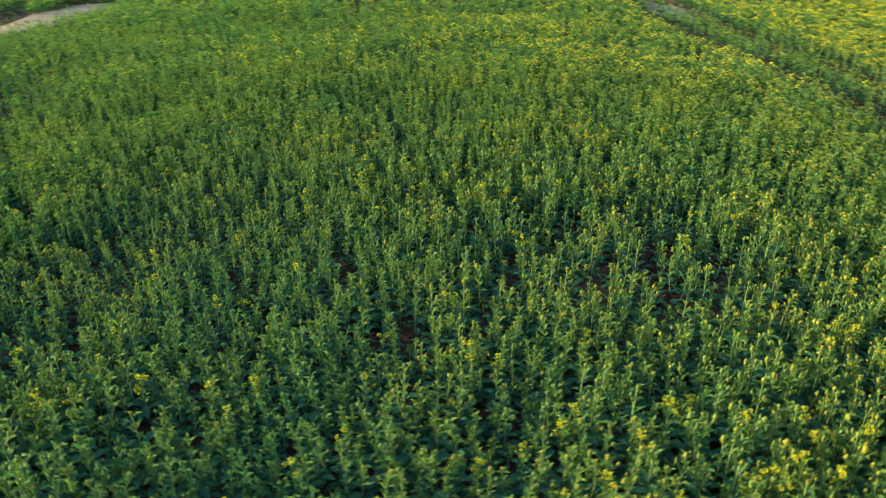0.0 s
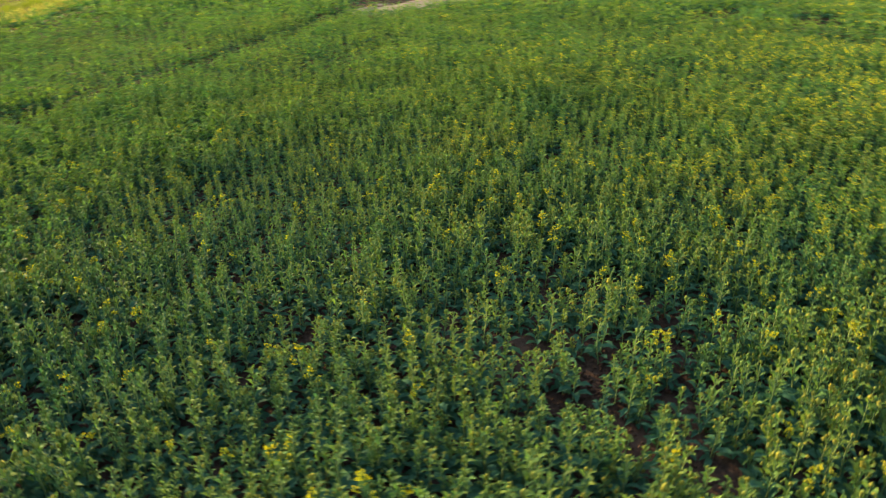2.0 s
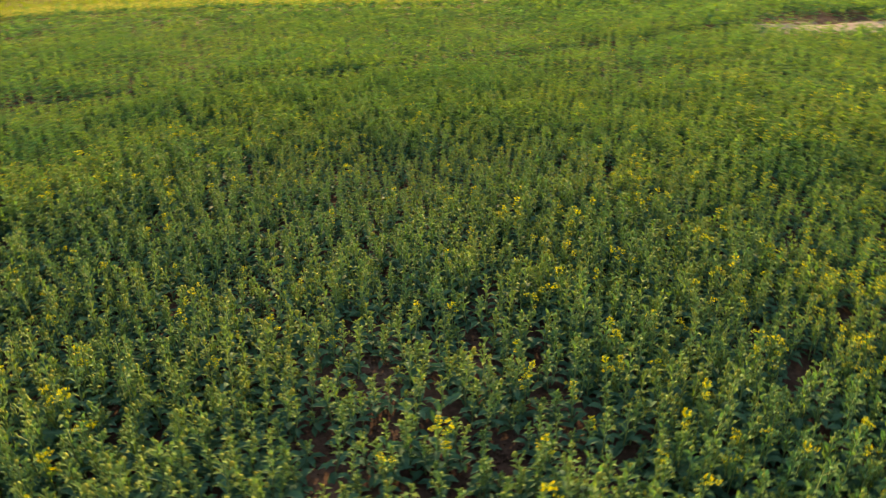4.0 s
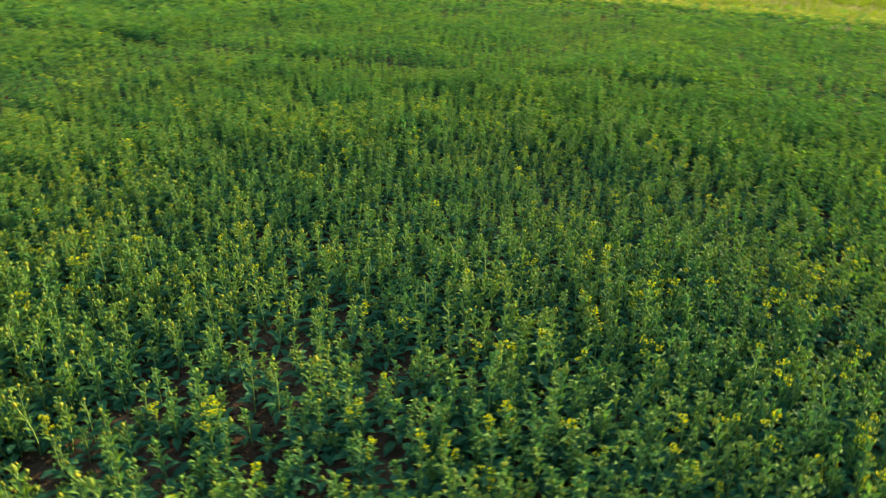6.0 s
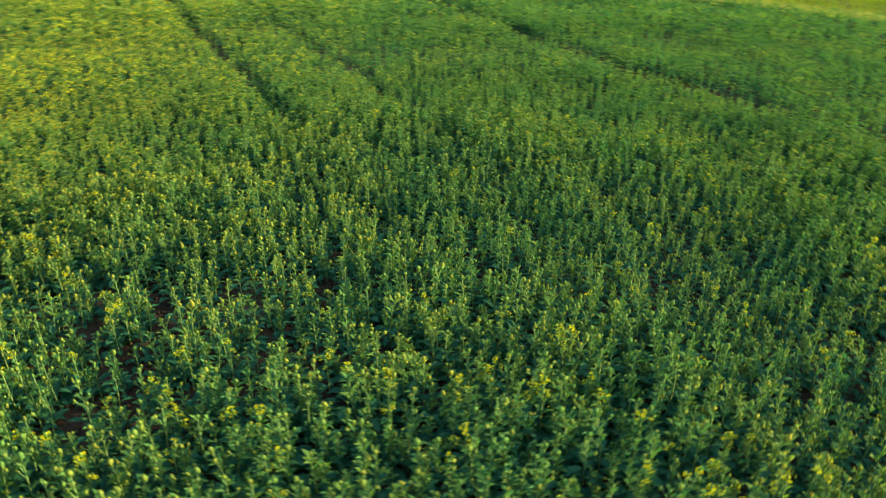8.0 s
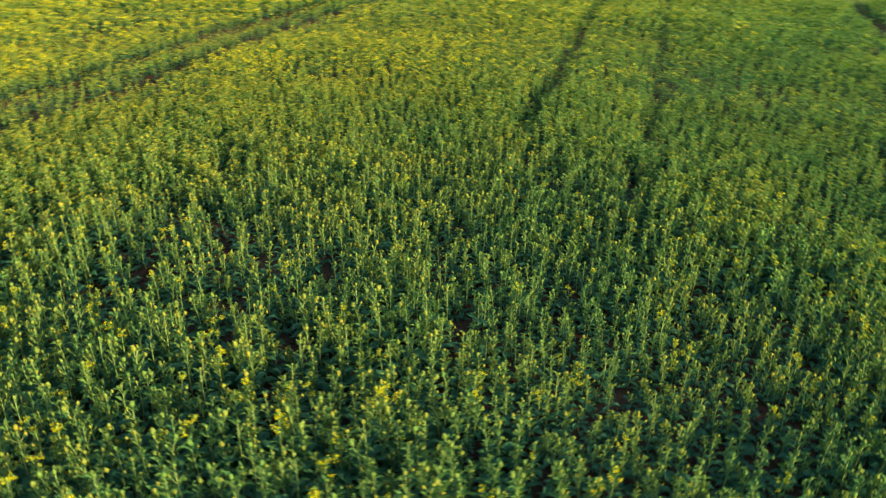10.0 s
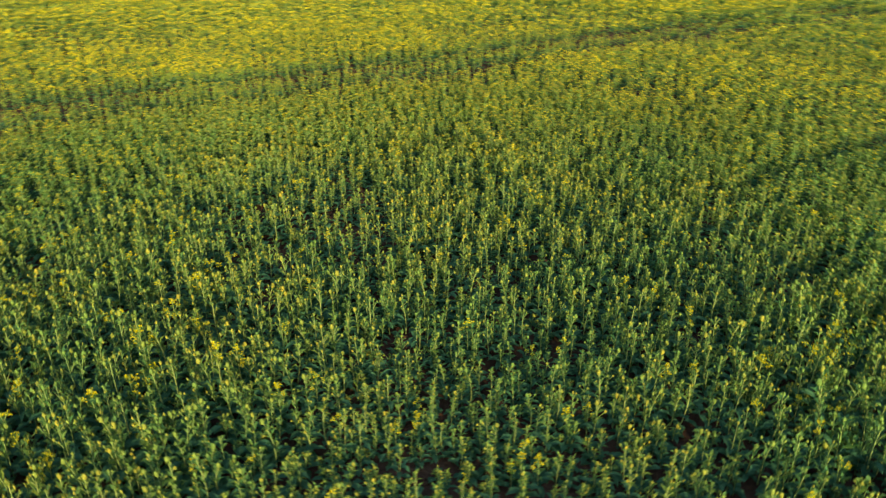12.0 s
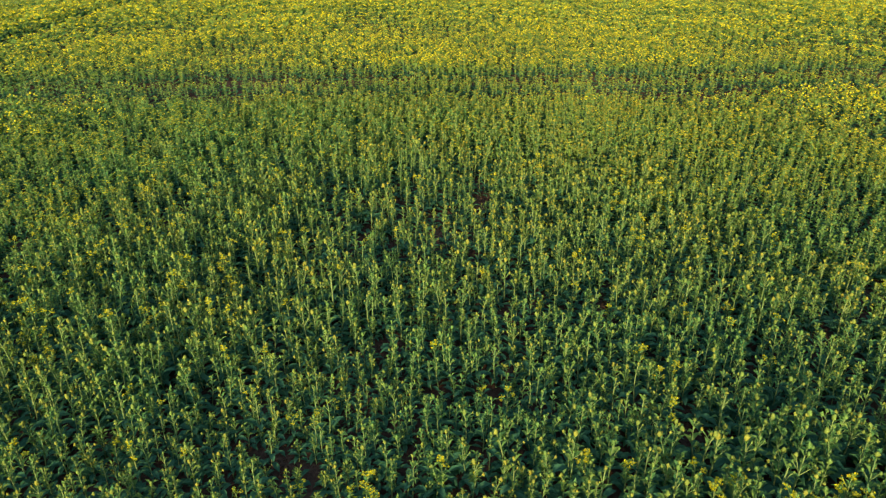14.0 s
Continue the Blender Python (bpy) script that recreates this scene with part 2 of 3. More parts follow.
LEAF = plant_material("rapeseed_leaf", (0.013, 0.068, 0.047), (0.036, 0.121, 0.073), 0.75, 0.42, wax=0.06)
STEM = plant_material("rapeseed_stem", (0.064, 0.138, 0.056), (0.122, 0.182, 0.072), 0.7, 0.25, wax=0.06)
BUD = plant_material("rapeseed_bud", (0.074, 0.163, 0.050), (0.236, 0.218, 0.034), 0.75, 0.4, 0.70, start=-0.80, wax=0.04)
FLOWER = plant_material("rapeseed_flower", (0.380, 0.372, 0.020), (0.525, 0.512, 0.030), 0.8, 0.4, wax=0.0)
YOUNG = plant_material("young_rapeseed_leaf", (0.029, 0.127, 0.058), (0.114, 0.193, 0.045), 0.75, 0.42, 0.65, start=-0.58, wax=0.06)
CEREAL = plant_material("cereal_blade", (0.078, 0.128, 0.018), (0.150, 0.204, 0.028), 0.8, 0.3)
DRY = plant_material("verge_grass", (0.170, 0.190, 0.060), (0.300, 0.300, 0.110), 0.8, 0.3)
SOIL = earth_material("field_soil", ((0.018, 0.0115, 0.0092), (0.036, 0.0235, 0.0175), (0.064, 0.043, 0.032)), 14.0, sown_from=46.0)
SAND = earth_material("sandy_soil", ((0.082, 0.074, 0.062), (0.135, 0.122, 0.104), (0.200, 0.184, 0.160)), 9.0, 0.5)
MATS = [LEAF, STEM, BUD, FLOWER, CEREAL, DRY, YOUNG]
rng = np.random.default_rng(7)


# ---- the plan of the field ----
def lattice_noise(x, y, size, seed):
    """Smooth noise from 0 to 1 over the plan."""
    x, y = np.asarray(x, float) / size, np.asarray(y, float) / size
    xi, yi = np.floor(x), np.floor(y)
    u, v = x - xi, y - yi
    u, v = u * u * (3 - 2 * u), v * v * (3 - 2 * v)

    def h(a, b):
        s = np.sin(a * 127.1 + b * 311.7 + seed * 74.7) * 43758.5453
        return s - np.floor(s)
    return (h(xi, yi) * (1 - u) + h(xi + 1, yi) * u) * (1 - v) + (h(xi, yi + 1) * (1 - u) + h(xi + 1, yi + 1) * u) * v


def bell(x, y, cx, cy, sx, sy):
    return np.exp(-((x - cx) / sx) ** 2 - ((y - cy) / sy) ** 2)


def ramp01(v, lo, hi):
    t = np.clip((v - lo) / (hi - lo), 0, 1)
    return t * t * (3 - 2 * t)


FURROW_Y = [-60, -42, -25, -14, -1.5, 5, 12, 21.3, 34, 60]
FURROW_X = [-11.4, -11.5, -11.9, -12.3, -14.4, -15.6, -17.6, -20.2, -23.5, -30]
VERGE_Y = [-60, -24, -12, -3, 3, 10, 16, 22, 60]
VERGE_X = [-20, -32.0, -36.0, -36.6, -35.6, -34.6, -38.6, -42.0, -58]


def furrow_x(y):
    return np.interp(y, FURROW_Y, FURROW_X)


def verge_x(y):
    return np.interp(y, VERGE_Y, VERGE_X)


def track_x(y):
    """The nearer wheel track of the eastern tramline."""
    return 14.35 - 0.075 * y + 0.25 * np.sin(y * 0.21)


def sand_x(y):
    return -20.7 + 0.15 * (y - 24)


def in_lane(x, y):
    """1 between the two wheel tracks of the eastern tramline, where the crop is held back."""
    return np.exp(-((x - track_x(y) - 1.25) / 2.0) ** 6)


def rut_depth(x, y):
    """1 in the middle of a wheel track or furrow, 0 outside."""
    wob = 0.12 * np.sin(y * 0.9) + 0.08 * np.sin(y * 2.3 + 1)
    d = np.zeros_like(x)
    for centre, half, deep in ((track_x(y), 0.50, 1.0), (track_x(y) + 2.5, 0.46, 0.95),
                               (furrow_x(y), 0.50, 1.0), (verge_x(y) + 4.2, 0.65, 1.0)):
        d = np.maximum(d, deep * np.exp(-((x - centre - wob) / half) ** 4))
    south, faint = ramp01(-y, 8.5, 11), 0.35 + 0.65 * ramp01(-y, 7, 12)
    d = np.maximum(d, 0.62 * south * np.exp(-((x + 0.35 + 0.105 * y - wob) / 0.34) ** 4))
    d = np.maximum(d, 0.45 * faint * ramp01(-y, 3.5, 5) * np.exp(-((x + 3.75 + 0.085 * y - wob) / 0.32) ** 4))
    east = ramp01(x, 20, 22)
    d = np.maximum(d, 0.9 * east * np.exp(-((y - 21.4 - 0.1 * np.sin(x)) / 0.55) ** 4))
    return d


def on_sand(x, y):
    edge = 0.5 * lattice_noise(x, y, 1.1, 3)
    return (np.abs(x - sand_x(y)) < 1.75 + edge - 0.35) & (y > 22.7 + edge) & (y < 34.2 - edge)


BARE = [(5.3, 1.7, 0.52), (4.3, -1.5, 0.48), (4.3, -0.7, 0.40), (6.1, 0.5, 0.45), (5.0, 0.8, 0.42), (3.0, -0.7, 0.5), (5.5, -0.2, 0.5), (4.2, -0.5, 0.45), (2.5, 1.0, 0.5), (1.7, -0.6, 0.5), (4.4, 0.2, 0.55),
        (0.1, -2.1, 0.35), (2.2, 2.0, 0.5), (0.3, -3.4, 0.45), (5.2, -1.7, 0.5), (-0.6, -1.7, 0.4), (0.1, 0.4, 0.32), (-3.3, -4.3, 0.45),
        (1.0, -4.7, 0.4), (6.2, -1.6, 0.45), (1.3, 1.5, 0.4), (0.8, 2.7, 0.4), (-1.1, 0.3, 0.3), (-3.9, 1.3, 0.35), (-2.4, -1.2, 0.35),
        (-5.2, 0.1, 0.45), (-1.4, 1.7, 0.35), (8.2, 33.0, 0.9)]


# gaps in the northern crop: middle and half extents
HOLLOWS = [(-3.5, 32.2, 1.15, 2.3), (1.2, 32.9, 1.3, 2.1), (13.2, 35.2, 2.9, 1.5), (9.9, 37.3, 0.9, 2.2), (14.1, 30.2, 1.3, 3.4), (-13.6, 31.2, 2.6, 1.4), (-22.9, 26.8, 0.75, 4.8)]


def in_hollow(x, y):
    """1 inside a gap of the northern crop, with ragged edges."""
    edge = 0.35 * (lattice_noise(x, y, 0.8, 41) - 0.5)
    d = np.zeros_like(x)
    for cx, cy, sx, sy in HOLLOWS:
        d = np.maximum(d, np.exp(-(((x - cx) / (sx + edge)) ** 4 + ((y - cy) / (sy + edge)) ** 4)))
    return d


def standing(x, y):
    """The share of the sown plants that stand at each place."""
    k = 1.0 + 0.35 * (lattice_noise(x, y, 1.6, 1) - 0.5) + 0.3 * (lattice_noise(x, y, 0.6, 2) - 0.5)
    k = k - 0.16 * bell(x, y, 3.6, 0.3, 3.2, 3.0) - 0.15 * bell(x, y, 4.6, -0.2, 1.3, 2.0)
    for cx, cy, r in BARE:
        k = k * (1 - (0.88 if cx > 2.8 else 0.72) * np.exp(-(((x - cx) ** 2 + (y - cy) ** 2) / (0.78 * r) ** 2) ** 1.5))
    k = k * (1 - 0.45 * rut_depth(x, y))
    k = k * (1 - 0.97 * in_hollow(x, y))
    k[on_sand(x, y)] = 0
    return np.clip(k, 0, 1)


def in_flower(x, y):
    """The share of the plants that have opened their flowers."""
    f = 0.02 + 0.19 * ramp01(x, -2, 12) + 0.42 * ramp01(x - track_x(y), 2.5, 5)
    f = f + 0.38 * bell(x, y, 4, 17, 9, 8) + 0.40 * bell(x, y, 6, 36, 5, 5) + 0.24 * bell(x, y, 5, 12.5, 5, 4)
    f = f - 0.07 * bell(x, y, 6, -2, 3.0, 4) - 0.08 * bell(x, y, 5, -5.5, 3, 3)
    f = f + 0.20 * bell(x, y, 9, 13, 5, 6) + 0.20 * bell(x, y, 4, -18, 10, 9) + 0.30 * bell(x, y, 6.5, -11.5, 4, 4) + 0.10 * bell(x, y, -7, -6, 4, 6)
    patchy = 0.30 + 0.40 * lattice_noise(x, y, 3.3, 5) + 1.0 * ramp01(lattice_noise(x, y, 1.5, 6), 0.35, 0.75)
    even = 0.75 * ramp01(x - track_x(y), -1, 4)
    f = f * (patchy * (1 - even) + even)
    f = f * (1 - 0.8 * ramp01(furrow_x(y) + 6 - x, 0, 7))
    f = f * (1 - 0.8 * in_lane(x, y))
    return np.clip(f, 0.015, 0.62)


def ground_height(x, y):
    h = 0.05 * (lattice_noise(x, y, 5.0, 11) - 0.5) + 0.045 * (lattice_noise(x, y, 0.7, 12) - 0.5) + 0.03 * (lattice_noise(x, y, 0.33, 13) - 0.5)
    return h - 0.10 * rut_depth(x, y)


# ---- mesh helpers ----
def mesh_from(name, verts, tris, mats, materials):
    me = bpy.data.meshes.new(name)
    me.vertices.add(len(verts))
    me.vertices.foreach_set("co", np.ascontiguousarray(verts, np.float32).ravel())
    me.loops.add(len(tris) * 3)
    me.loops.foreach_set("vertex_index", np.ascontiguousarray(tris, np.int32).ravel())
    me.polygons.add(len(tris))
    me.polygons.foreach_set("loop_start", np.arange(0, len(tris) * 3, 3, dtype=np.int32))
    me.polygons.foreach_set("material_index", np.ascontiguousarray(mats, np.int32))
    for m in materials:
        me.materials.append(m)
    me.update(calc_edges=True)
    return me


class Shape:
    """Collects vertices, triangles and material numbers."""

    def __init__(self):
        self.v, self.t, self.m = [], [], []

    def add(self, verts, tris, mat):
        base = len(self.v)
        self.v.extend(tuple(p) for p in verts)
        self.t.extend(tuple(base + i for i in t) for t in tris)
        self.m.extend([mat] * len(tris))

    def tube(self, points, radii, mat, sides=3):
        verts, tris = [], []
        for p, r in zip(points, radii):
            for s in range(sides):
                a = math.tau * s / sides
                verts.append((p[0] + r * math.cos(a), p[1] + r * math.sin(a), p[2]))
        for i in range(len(points) - 1):
            for s in range(sides):
                a, b = i * sides + s, i * sides + (s + 1) % sides
                tris += [(a, b, b + sides), (a, b + sides, a + sides)]
        self.add(verts, tris, mat)

    def leaf(self, at, heading, rise, droop, length, width, mat, rings=2):
        """A folded, drooping lance-shaped blade."""
        out = Vector((math.cos(heading), math.sin(heading), 0))
        side = Vector((-out.y, out.x, 0))
        verts, tris = [Vector(at)], []
        p, angle = Vector(at), rise
        for k in range(rings):
            p = p + (out * math.cos(angle) + Vector((0, 0, 1)) * math.sin(angle)) * (length / (rings + 1))
            angle -= droop / rings
            w = width * (0.5 if k or rings == 1 else 0.42)
            lift = Vector((0, 0, width * 0.28))
            verts += [p + side * w + lift, p, p - side * w + lift]
        p = p + (out * math.cos(angle) + Vector((0, 0, 1)) * math.sin(angle)) * (length / (rings + 1))
        verts.append(p)
        tris += [(0, 2, 1), (0, 3, 2)]
        for k in range(rings - 1):
            a, b = 1 + 3 * k, 4 + 3 * k
            tris += [(a, a + 1, b + 1), (a, b + 1, b), (a + 1, a + 2, b + 2), (a + 1, b + 2, b + 1)]
        a, tip = 1 + 3 * (rings - 1), len(verts) - 1
        tris += [(a, a + 1, tip), (a + 1, a + 2, tip)]
        self.add(verts, tris, mat)

    def blade(self, at, heading, rise, droop, length, width, mat):
        """A leaf of two faces, folded along its rib, for plants further off."""
        c, sn = math.cos(heading), math.sin(heading)
        x, y, z = at
        out, up = length * math.cos(rise), length * math.sin(rise)
        mx, my, mz = x + c * out * 0.5, y + sn * out * 0.5, z + up * 0.5 + width * 0.22
        w = width * 0.5
        verts = [(x, y, z), (mx - sn * w, my + c * w, mz), (mx + sn * w, my - c * w, mz),
                 (x + c * out, y + sn * out, z + up - droop * length * 0.35)]
        self.add(verts, [(0, 3, 1), (0, 2, 3)], mat)

    def nub(self, at, r, tall, mat, turn=0.0):
        """A small pointed bud of eight facets."""
        x, y, z = at
        verts = [(x, y, z - tall * 0.6), (x, y, z + tall)]
        verts += [(x + r * math.cos(turn + k * math.pi / 2), y + r * math.sin(turn + k * math.pi / 2), z) for k in range(4)]
        tris = [t for k in range(4) for t in ((1, 2 + k, 2 + (k + 1) % 4), (0, 2 + (k + 1) % 4, 2 + k))]
        self.add(verts, tris, mat)

    def tip(self, at, r, tall, mat, turn=0.0):
        """A four-sided point, for what stands far off."""
        x, y, z = at
        verts = [(x, y, z + tall)] + [(x + r * math.cos(turn + k * math.pi / 2), y + r * math.sin(turn + k * math.pi / 2), z) for k in range(4)]
        self.add(verts, [(0, 1 + k, 1 + (k + 1) % 4) for k in range(4)], mat)

    def petal_ring(self, at, r, mat, turn, tilt):
        """Four petals of one small open flower."""
        x, y, z = at
        verts, tris = [(x, y, z)], []
        for k in range(4):
            a = turn + k * math.pi / 2
            for da, rr in ((-0.5, 0.85), (0.5, 0.85)):
                verts.append((x + r * rr * math.cos(a + da), y + r * rr * math.sin(a + da), z + r * tilt))
            tris.append((0, 1 + 2 * k, 2 + 2 * k))
        self.add(verts, tris, mat)

    def arrays(self):
        return np.array(self.v, np.float32), np.array(self.t, np.int32), np.array(self.m, np.int32)


def stem_line(r, height):
    lean, way = r.uniform(0.0, 0.15), r.uniform(0, math.tau)
    bend = r.uniform(-0.05, 0.05)
    pts = []
    for k in range(5):
        u = k / 4
        off = lean * u * u * height + bend * math.sin(u * math.pi)
        pts.append((off * math.cos(way), off * math.sin(way), -0.03 + u * (height + 0.03)))
    return pts


def along(pts, u):
    i = min(int(u * 4), 3)
    f = u * 4 - i
    return tuple(pts[i][c] * (1 - f) + pts[i + 1][c] * f for c in range(3))


def head(shape, r, at, size, flowering, sides=5):
    """The raceme: one knobbly spike of buds, with open flowers round it where the plant flowers."""
    x, y, z = at
    rings = ((-0.044, 0.009), (-0.022, 0.026), (0.004, 0.030), (0.022, 0.017)) if sides > 4 else ((-0.036, 0.008), (-0.006, 0.029), (0.018, 0.016))
    verts, tris, turn = [], [], r.uniform(0, math.tau)
    knob = 0.62 if flowering else 1.0
    for dz, rad in rings:
        turn += 0.6
        rad *= knob
        for k in range(sides):
            a, d = turn + math.tau * k / sides, rad * size * r.uniform(0.55, 1.35)
            verts.append((x + d * math.cos(a), y + d * math.sin(a), z + (dz + r.uniform(-0.008, 0.008)) * size))
    for n in range(len(rings) - 1):
        for k in range(sides):
            a, c = n * sides + k, n * sides + (k + 1) % sides
            tris += [(a, c, c + sides), (a, c + sides, a + sides)]
    verts.append((x, y, z + 0.033 * size * knob))
    last = (len(rings) - 1) * sides
    tris += [(last + k, last + (k + 1) % sides, len(verts) - 1) for k in range(sides)]
    shape.add(verts, tris, 2)
    if flowering:
        for k in range(12 if sides > 4 else 7):
            a = k * 2.4 + r.uniform(-0.3, 0.3)
            d, dz = r.uniform(0.012, 0.036) * size, r.uniform(-0.055, 0.014) * size
            shape.petal_ring((x + d * math.cos(a), y + d * math.sin(a), z + dz), 0.021 * size, 3, a, r.uniform(0.1, 0.7))


def near_plant(seed, flowering, bloom=1.0):
    """A plant in full detail: returns stem, leaves and heads as shapes of their own.
    bloom: how much larger the heads are on a plant in full flower."""
    r = random.Random(seed)
    height = r.uniform(0.30, 0.42) if seed % 6 == 0 and not flowering else r.uniform(0.50, 0.74)
    pts = stem_line(r, height)
    stem, leaves, heads = Shape(), [], []
    stem.tube(pts, [0.012, 0.0115, 0.0105, 0.0085, 0.0055], 1)
    turn = r.uniform(0, math.tau)
    slim = seed % 3 == 0
    count = r.randint(17, 19) if slim else r.randint(20, 22)
    for k in range(count):
        u = 0.05 + 0.90 * (k / (count - 1)) ** 0.85
        low = u < 0.40
        length = r.uniform(0.19, 0.30) * (1.1 - 0.6 * u) if low else r.uniform(0.080, 0.150) * (1.4 - 0.6 * u)
        leaf = Shape()
        leaf.leaf(along(pts, u), turn + k * 2.4 + r.uniform(-0.4, 0.4), r.uniform(0.2, 0.8) if low else r.uniform(0.35, 1.1) if slim else r.uniform(0.65, 1.25),
                  r.uniform(0.4, 1.2), length, length * (r.uniform(0.28, 0.40) if low else r.uniform(0.22, 0.32) if slim else r.uniform(0.30, 0.42)),
                  0 if low else 6, rings=2 if low else 1)
        leaves.append(leaf)
    top = Shape()
    head(top, r, pts[-1], bloom * r.uniform(0.90, 1.25) if flowering else r.uniform(0.70, 1.15), flowering)
    heads.append(top)
    for k in range(r.randint(2, 4)):
        u = r.uniform(0.5, 0.86)
        a, p = r.uniform(0, math.tau), along(pts, u)
        reach, up = r.uniform(0.04, 0.11), r.uniform(0.07, 0.17)
        q = (p[0] + reach * math.cos(a), p[1] + reach * math.sin(a), min(p[2] + up, height * 0.98))
        stem.tube([p, q], [0.0060, 0.0040], 1)
        side = Shape()
        side.leaf(tuple((m + n) / 2 for m, n in zip(p, q)), a, 0.7, 0.5, 0.09, 0.030, 6, rings=1)
        leaves.append(side)
        knob = Shape()
        head(knob, r, q, bloom * r.uniform(0.65, 0.95) if flowering else r.uniform(0.5, 0.8), flowering, 4)
        heads.append(knob)
    return stem, leaves, heads


def merged(*shapes):
    s = Shape()
    for one in shapes:
        base = len(s.v)
        s.v.extend(one.v)
        s.t.extend(tuple(base + i for i in t) for t in one.t)
        s.m.extend(one.m)
    return s


def middle_plant(seed, flowering):
    r = random.Random(seed)
    height = r.uniform(0.34, 0.44) if seed % 6 == 0 and not flowering else r.uniform(0.50, 0.74)
    pts = stem_line(r, height)
    s = Shape()
    s.tube([pts[0], pts[4]], [0.011, 0.006], 1)
    turn, count = r.uniform(0, math.tau), 15
    for k in range(count):
        u = 0.06 + 0.89 * (k / (count - 1)) ** 0.85
        low = u < 0.40
        length = r.uniform(0.20, 0.30) * (1.1 - 0.6 * u) if low else r.uniform(0.090, 0.155) * (1.4 - 0.6 * u)
        s.blade(along(pts, u), turn + k * 2.4 + r.uniform(-0.4, 0.4), r.uniform(0.15, 0.7) if low else r.uniform(0.55, 1.2), r.uniform(0.3, 0.9),
                length, length * (0.40 if low else 0.42), 0 if low else 6)
    spots = [(pts[4], 1.2)]
    for k in range(3):
        p, a = along(pts, r.uniform(0.55, 0.86)), r.uniform(0, math.tau)
        q = (p[0] + 0.075 * math.cos(a), p[1] + 0.075 * math.sin(a), min(p[2] + 0.12, height * 0.98))
        spots.append((q, 0.85))
    for (x, y, z), size in spots:
        (s.nub if size > 1 else s.tip)((x, y, z), 0.023 * size, 0.034 * size, 2, turn)
        if flowering:
            for k in range(3):
                a = k * 2.1 + turn
                s.petal_ring((x + 0.022 * math.cos(a), y + 0.022 * math.sin(a), z - 0.01 * k), 0.025 * size, 3, a, 0.5)
    return s


def far_plant(seed, flowering, count=8, wide=1.0, heads=2):
    """A plant, or with few wide leaves a clump of them, for the outer field."""
    r = random.Random(seed)
    height = r.uniform(0.50, 0.74)
    s = Shape()
    turn = r.uniform(0, math.tau)
    for k in range(count):
        u = 0.10 + 0.80 * k / (count - 1)
        low = u < 0.40
        length = r.uniform(0.22, 0.31) * (1.1 - 0.6 * u) if low else r.uniform(0.12, 0.18) * (1.35 - 0.55 * u)
        off = 0.05 * (wide - 1)
        a = turn + k * 2.4 + r.uniform(-0.3, 0.3)
        s.blade((off * math.cos(a), off * math.sin(a), u * height), a, r.uniform(0.2, 0.7) if low else r.uniform(0.5, 1.15), r.uniform(0.3, 0.9),
                length * wide, length * wide * (0.44 if low else 0.46), 0 if low else 6)
    c, sn = 0.013 * math.cos(turn), 0.013 * math.sin(turn)
    s.add([(c, sn, 0), (-c, -sn, 0), (0, 0, height)], [(0, 1, 2)], 1)
    s.tip((0, 0, height - 0.015), 0.024 * wide, 0.045, 3 if flowering else 2, turn)
    for k in range(heads + (3 if flowering else 0)):
        a, d = turn + 2.4 * k, (0.06 + 0.02 * k) * wide
        s.tip((d * math.cos(a), d * math.sin(a), height - 0.03 - 0.018 * k), 0.020 * wide, 0.040 * wide, 3 if flowering and k % 3 else 2, turn)
    return s


def scatter(name, templates, which, x, y, z, size, materials, spread=None):
    """One mesh that holds a copy of a template at every place, turned and sized at random; spread widens single ones."""
    vs, ts, ms, base = [], [], [], 0
    yaw = rng.uniform(0, math.tau, len(x))
    girth = size if spread is None else size * spread
    for k, tpl in enumerate(templates):
        pick = np.nonzero(which == k)[0]
        if not len(pick):
            continue
        v, t, m = tpl
        c, s, sc, wd = np.cos(yaw[pick])[:, None], np.sin(yaw[pick])[:, None], size[pick][:, None], girth[pick][:, None]
        out = np.empty((len(pick), len(v), 3), np.float32)
        out[..., 0] = (v[None, :, 0] * c - v[None, :, 1] * s) * wd + x[pick][:, None]
        out[..., 1] = (v[None, :, 0] * s + v[None, :, 1] * c) * wd + y[pick][:, None]
        out[..., 2] = v[None, :, 2] * sc + z[pick][:, None]
        vs.append(out.reshape(-1, 3))
        ts.append((t[None] + (np.arange(len(pick)) * len(v))[:, None, None] + base).reshape(-1, 3))
        ms.append(np.tile(m, len(pick)))
        base += len(pick) * len(v)
    return mesh_from(name, np.concatenate(vs), np.concatenate(ts), np.concatenate(ms), materials)


# ---- ground: one sheet out to the horizon ----
def axis(fine, step, far):
    a = list(np.arange(-fine, fine + step / 2, step))
    s, p = step, fine
    while p < far:
        s *= 1.35
        p += s
        a.append(p)
        a.insert(0, -p)
    return np.array(a)


gx = axis(40, 0.46, 2500)
GX, GY = np.meshgrid(gx, gx)
flat_x, flat_y = GX.ravel(), GY.ravel()
gz = ground_height(flat_x, flat_y)
gz[np.hypot(flat_x, flat_y) > 120] = 0
count = len(gx)
i, j = np.meshgrid(np.arange(count - 1), np.arange(count - 1))
q = (j * count + i).ravel()
tris = np.concatenate([np.stack([q, q + 1, q + count + 1], 1), np.stack([q, q + count + 1, q + count], 1)])
ground = new("ground", mesh_from("ground", np.stack([flat_x, flat_y, gz], 1), tris, np.zeros(len(tris)), [SOIL]))
tagged(ground, "reddish-brown crumbly field soil with pressed wheel tracks", "ground", kind="structure")

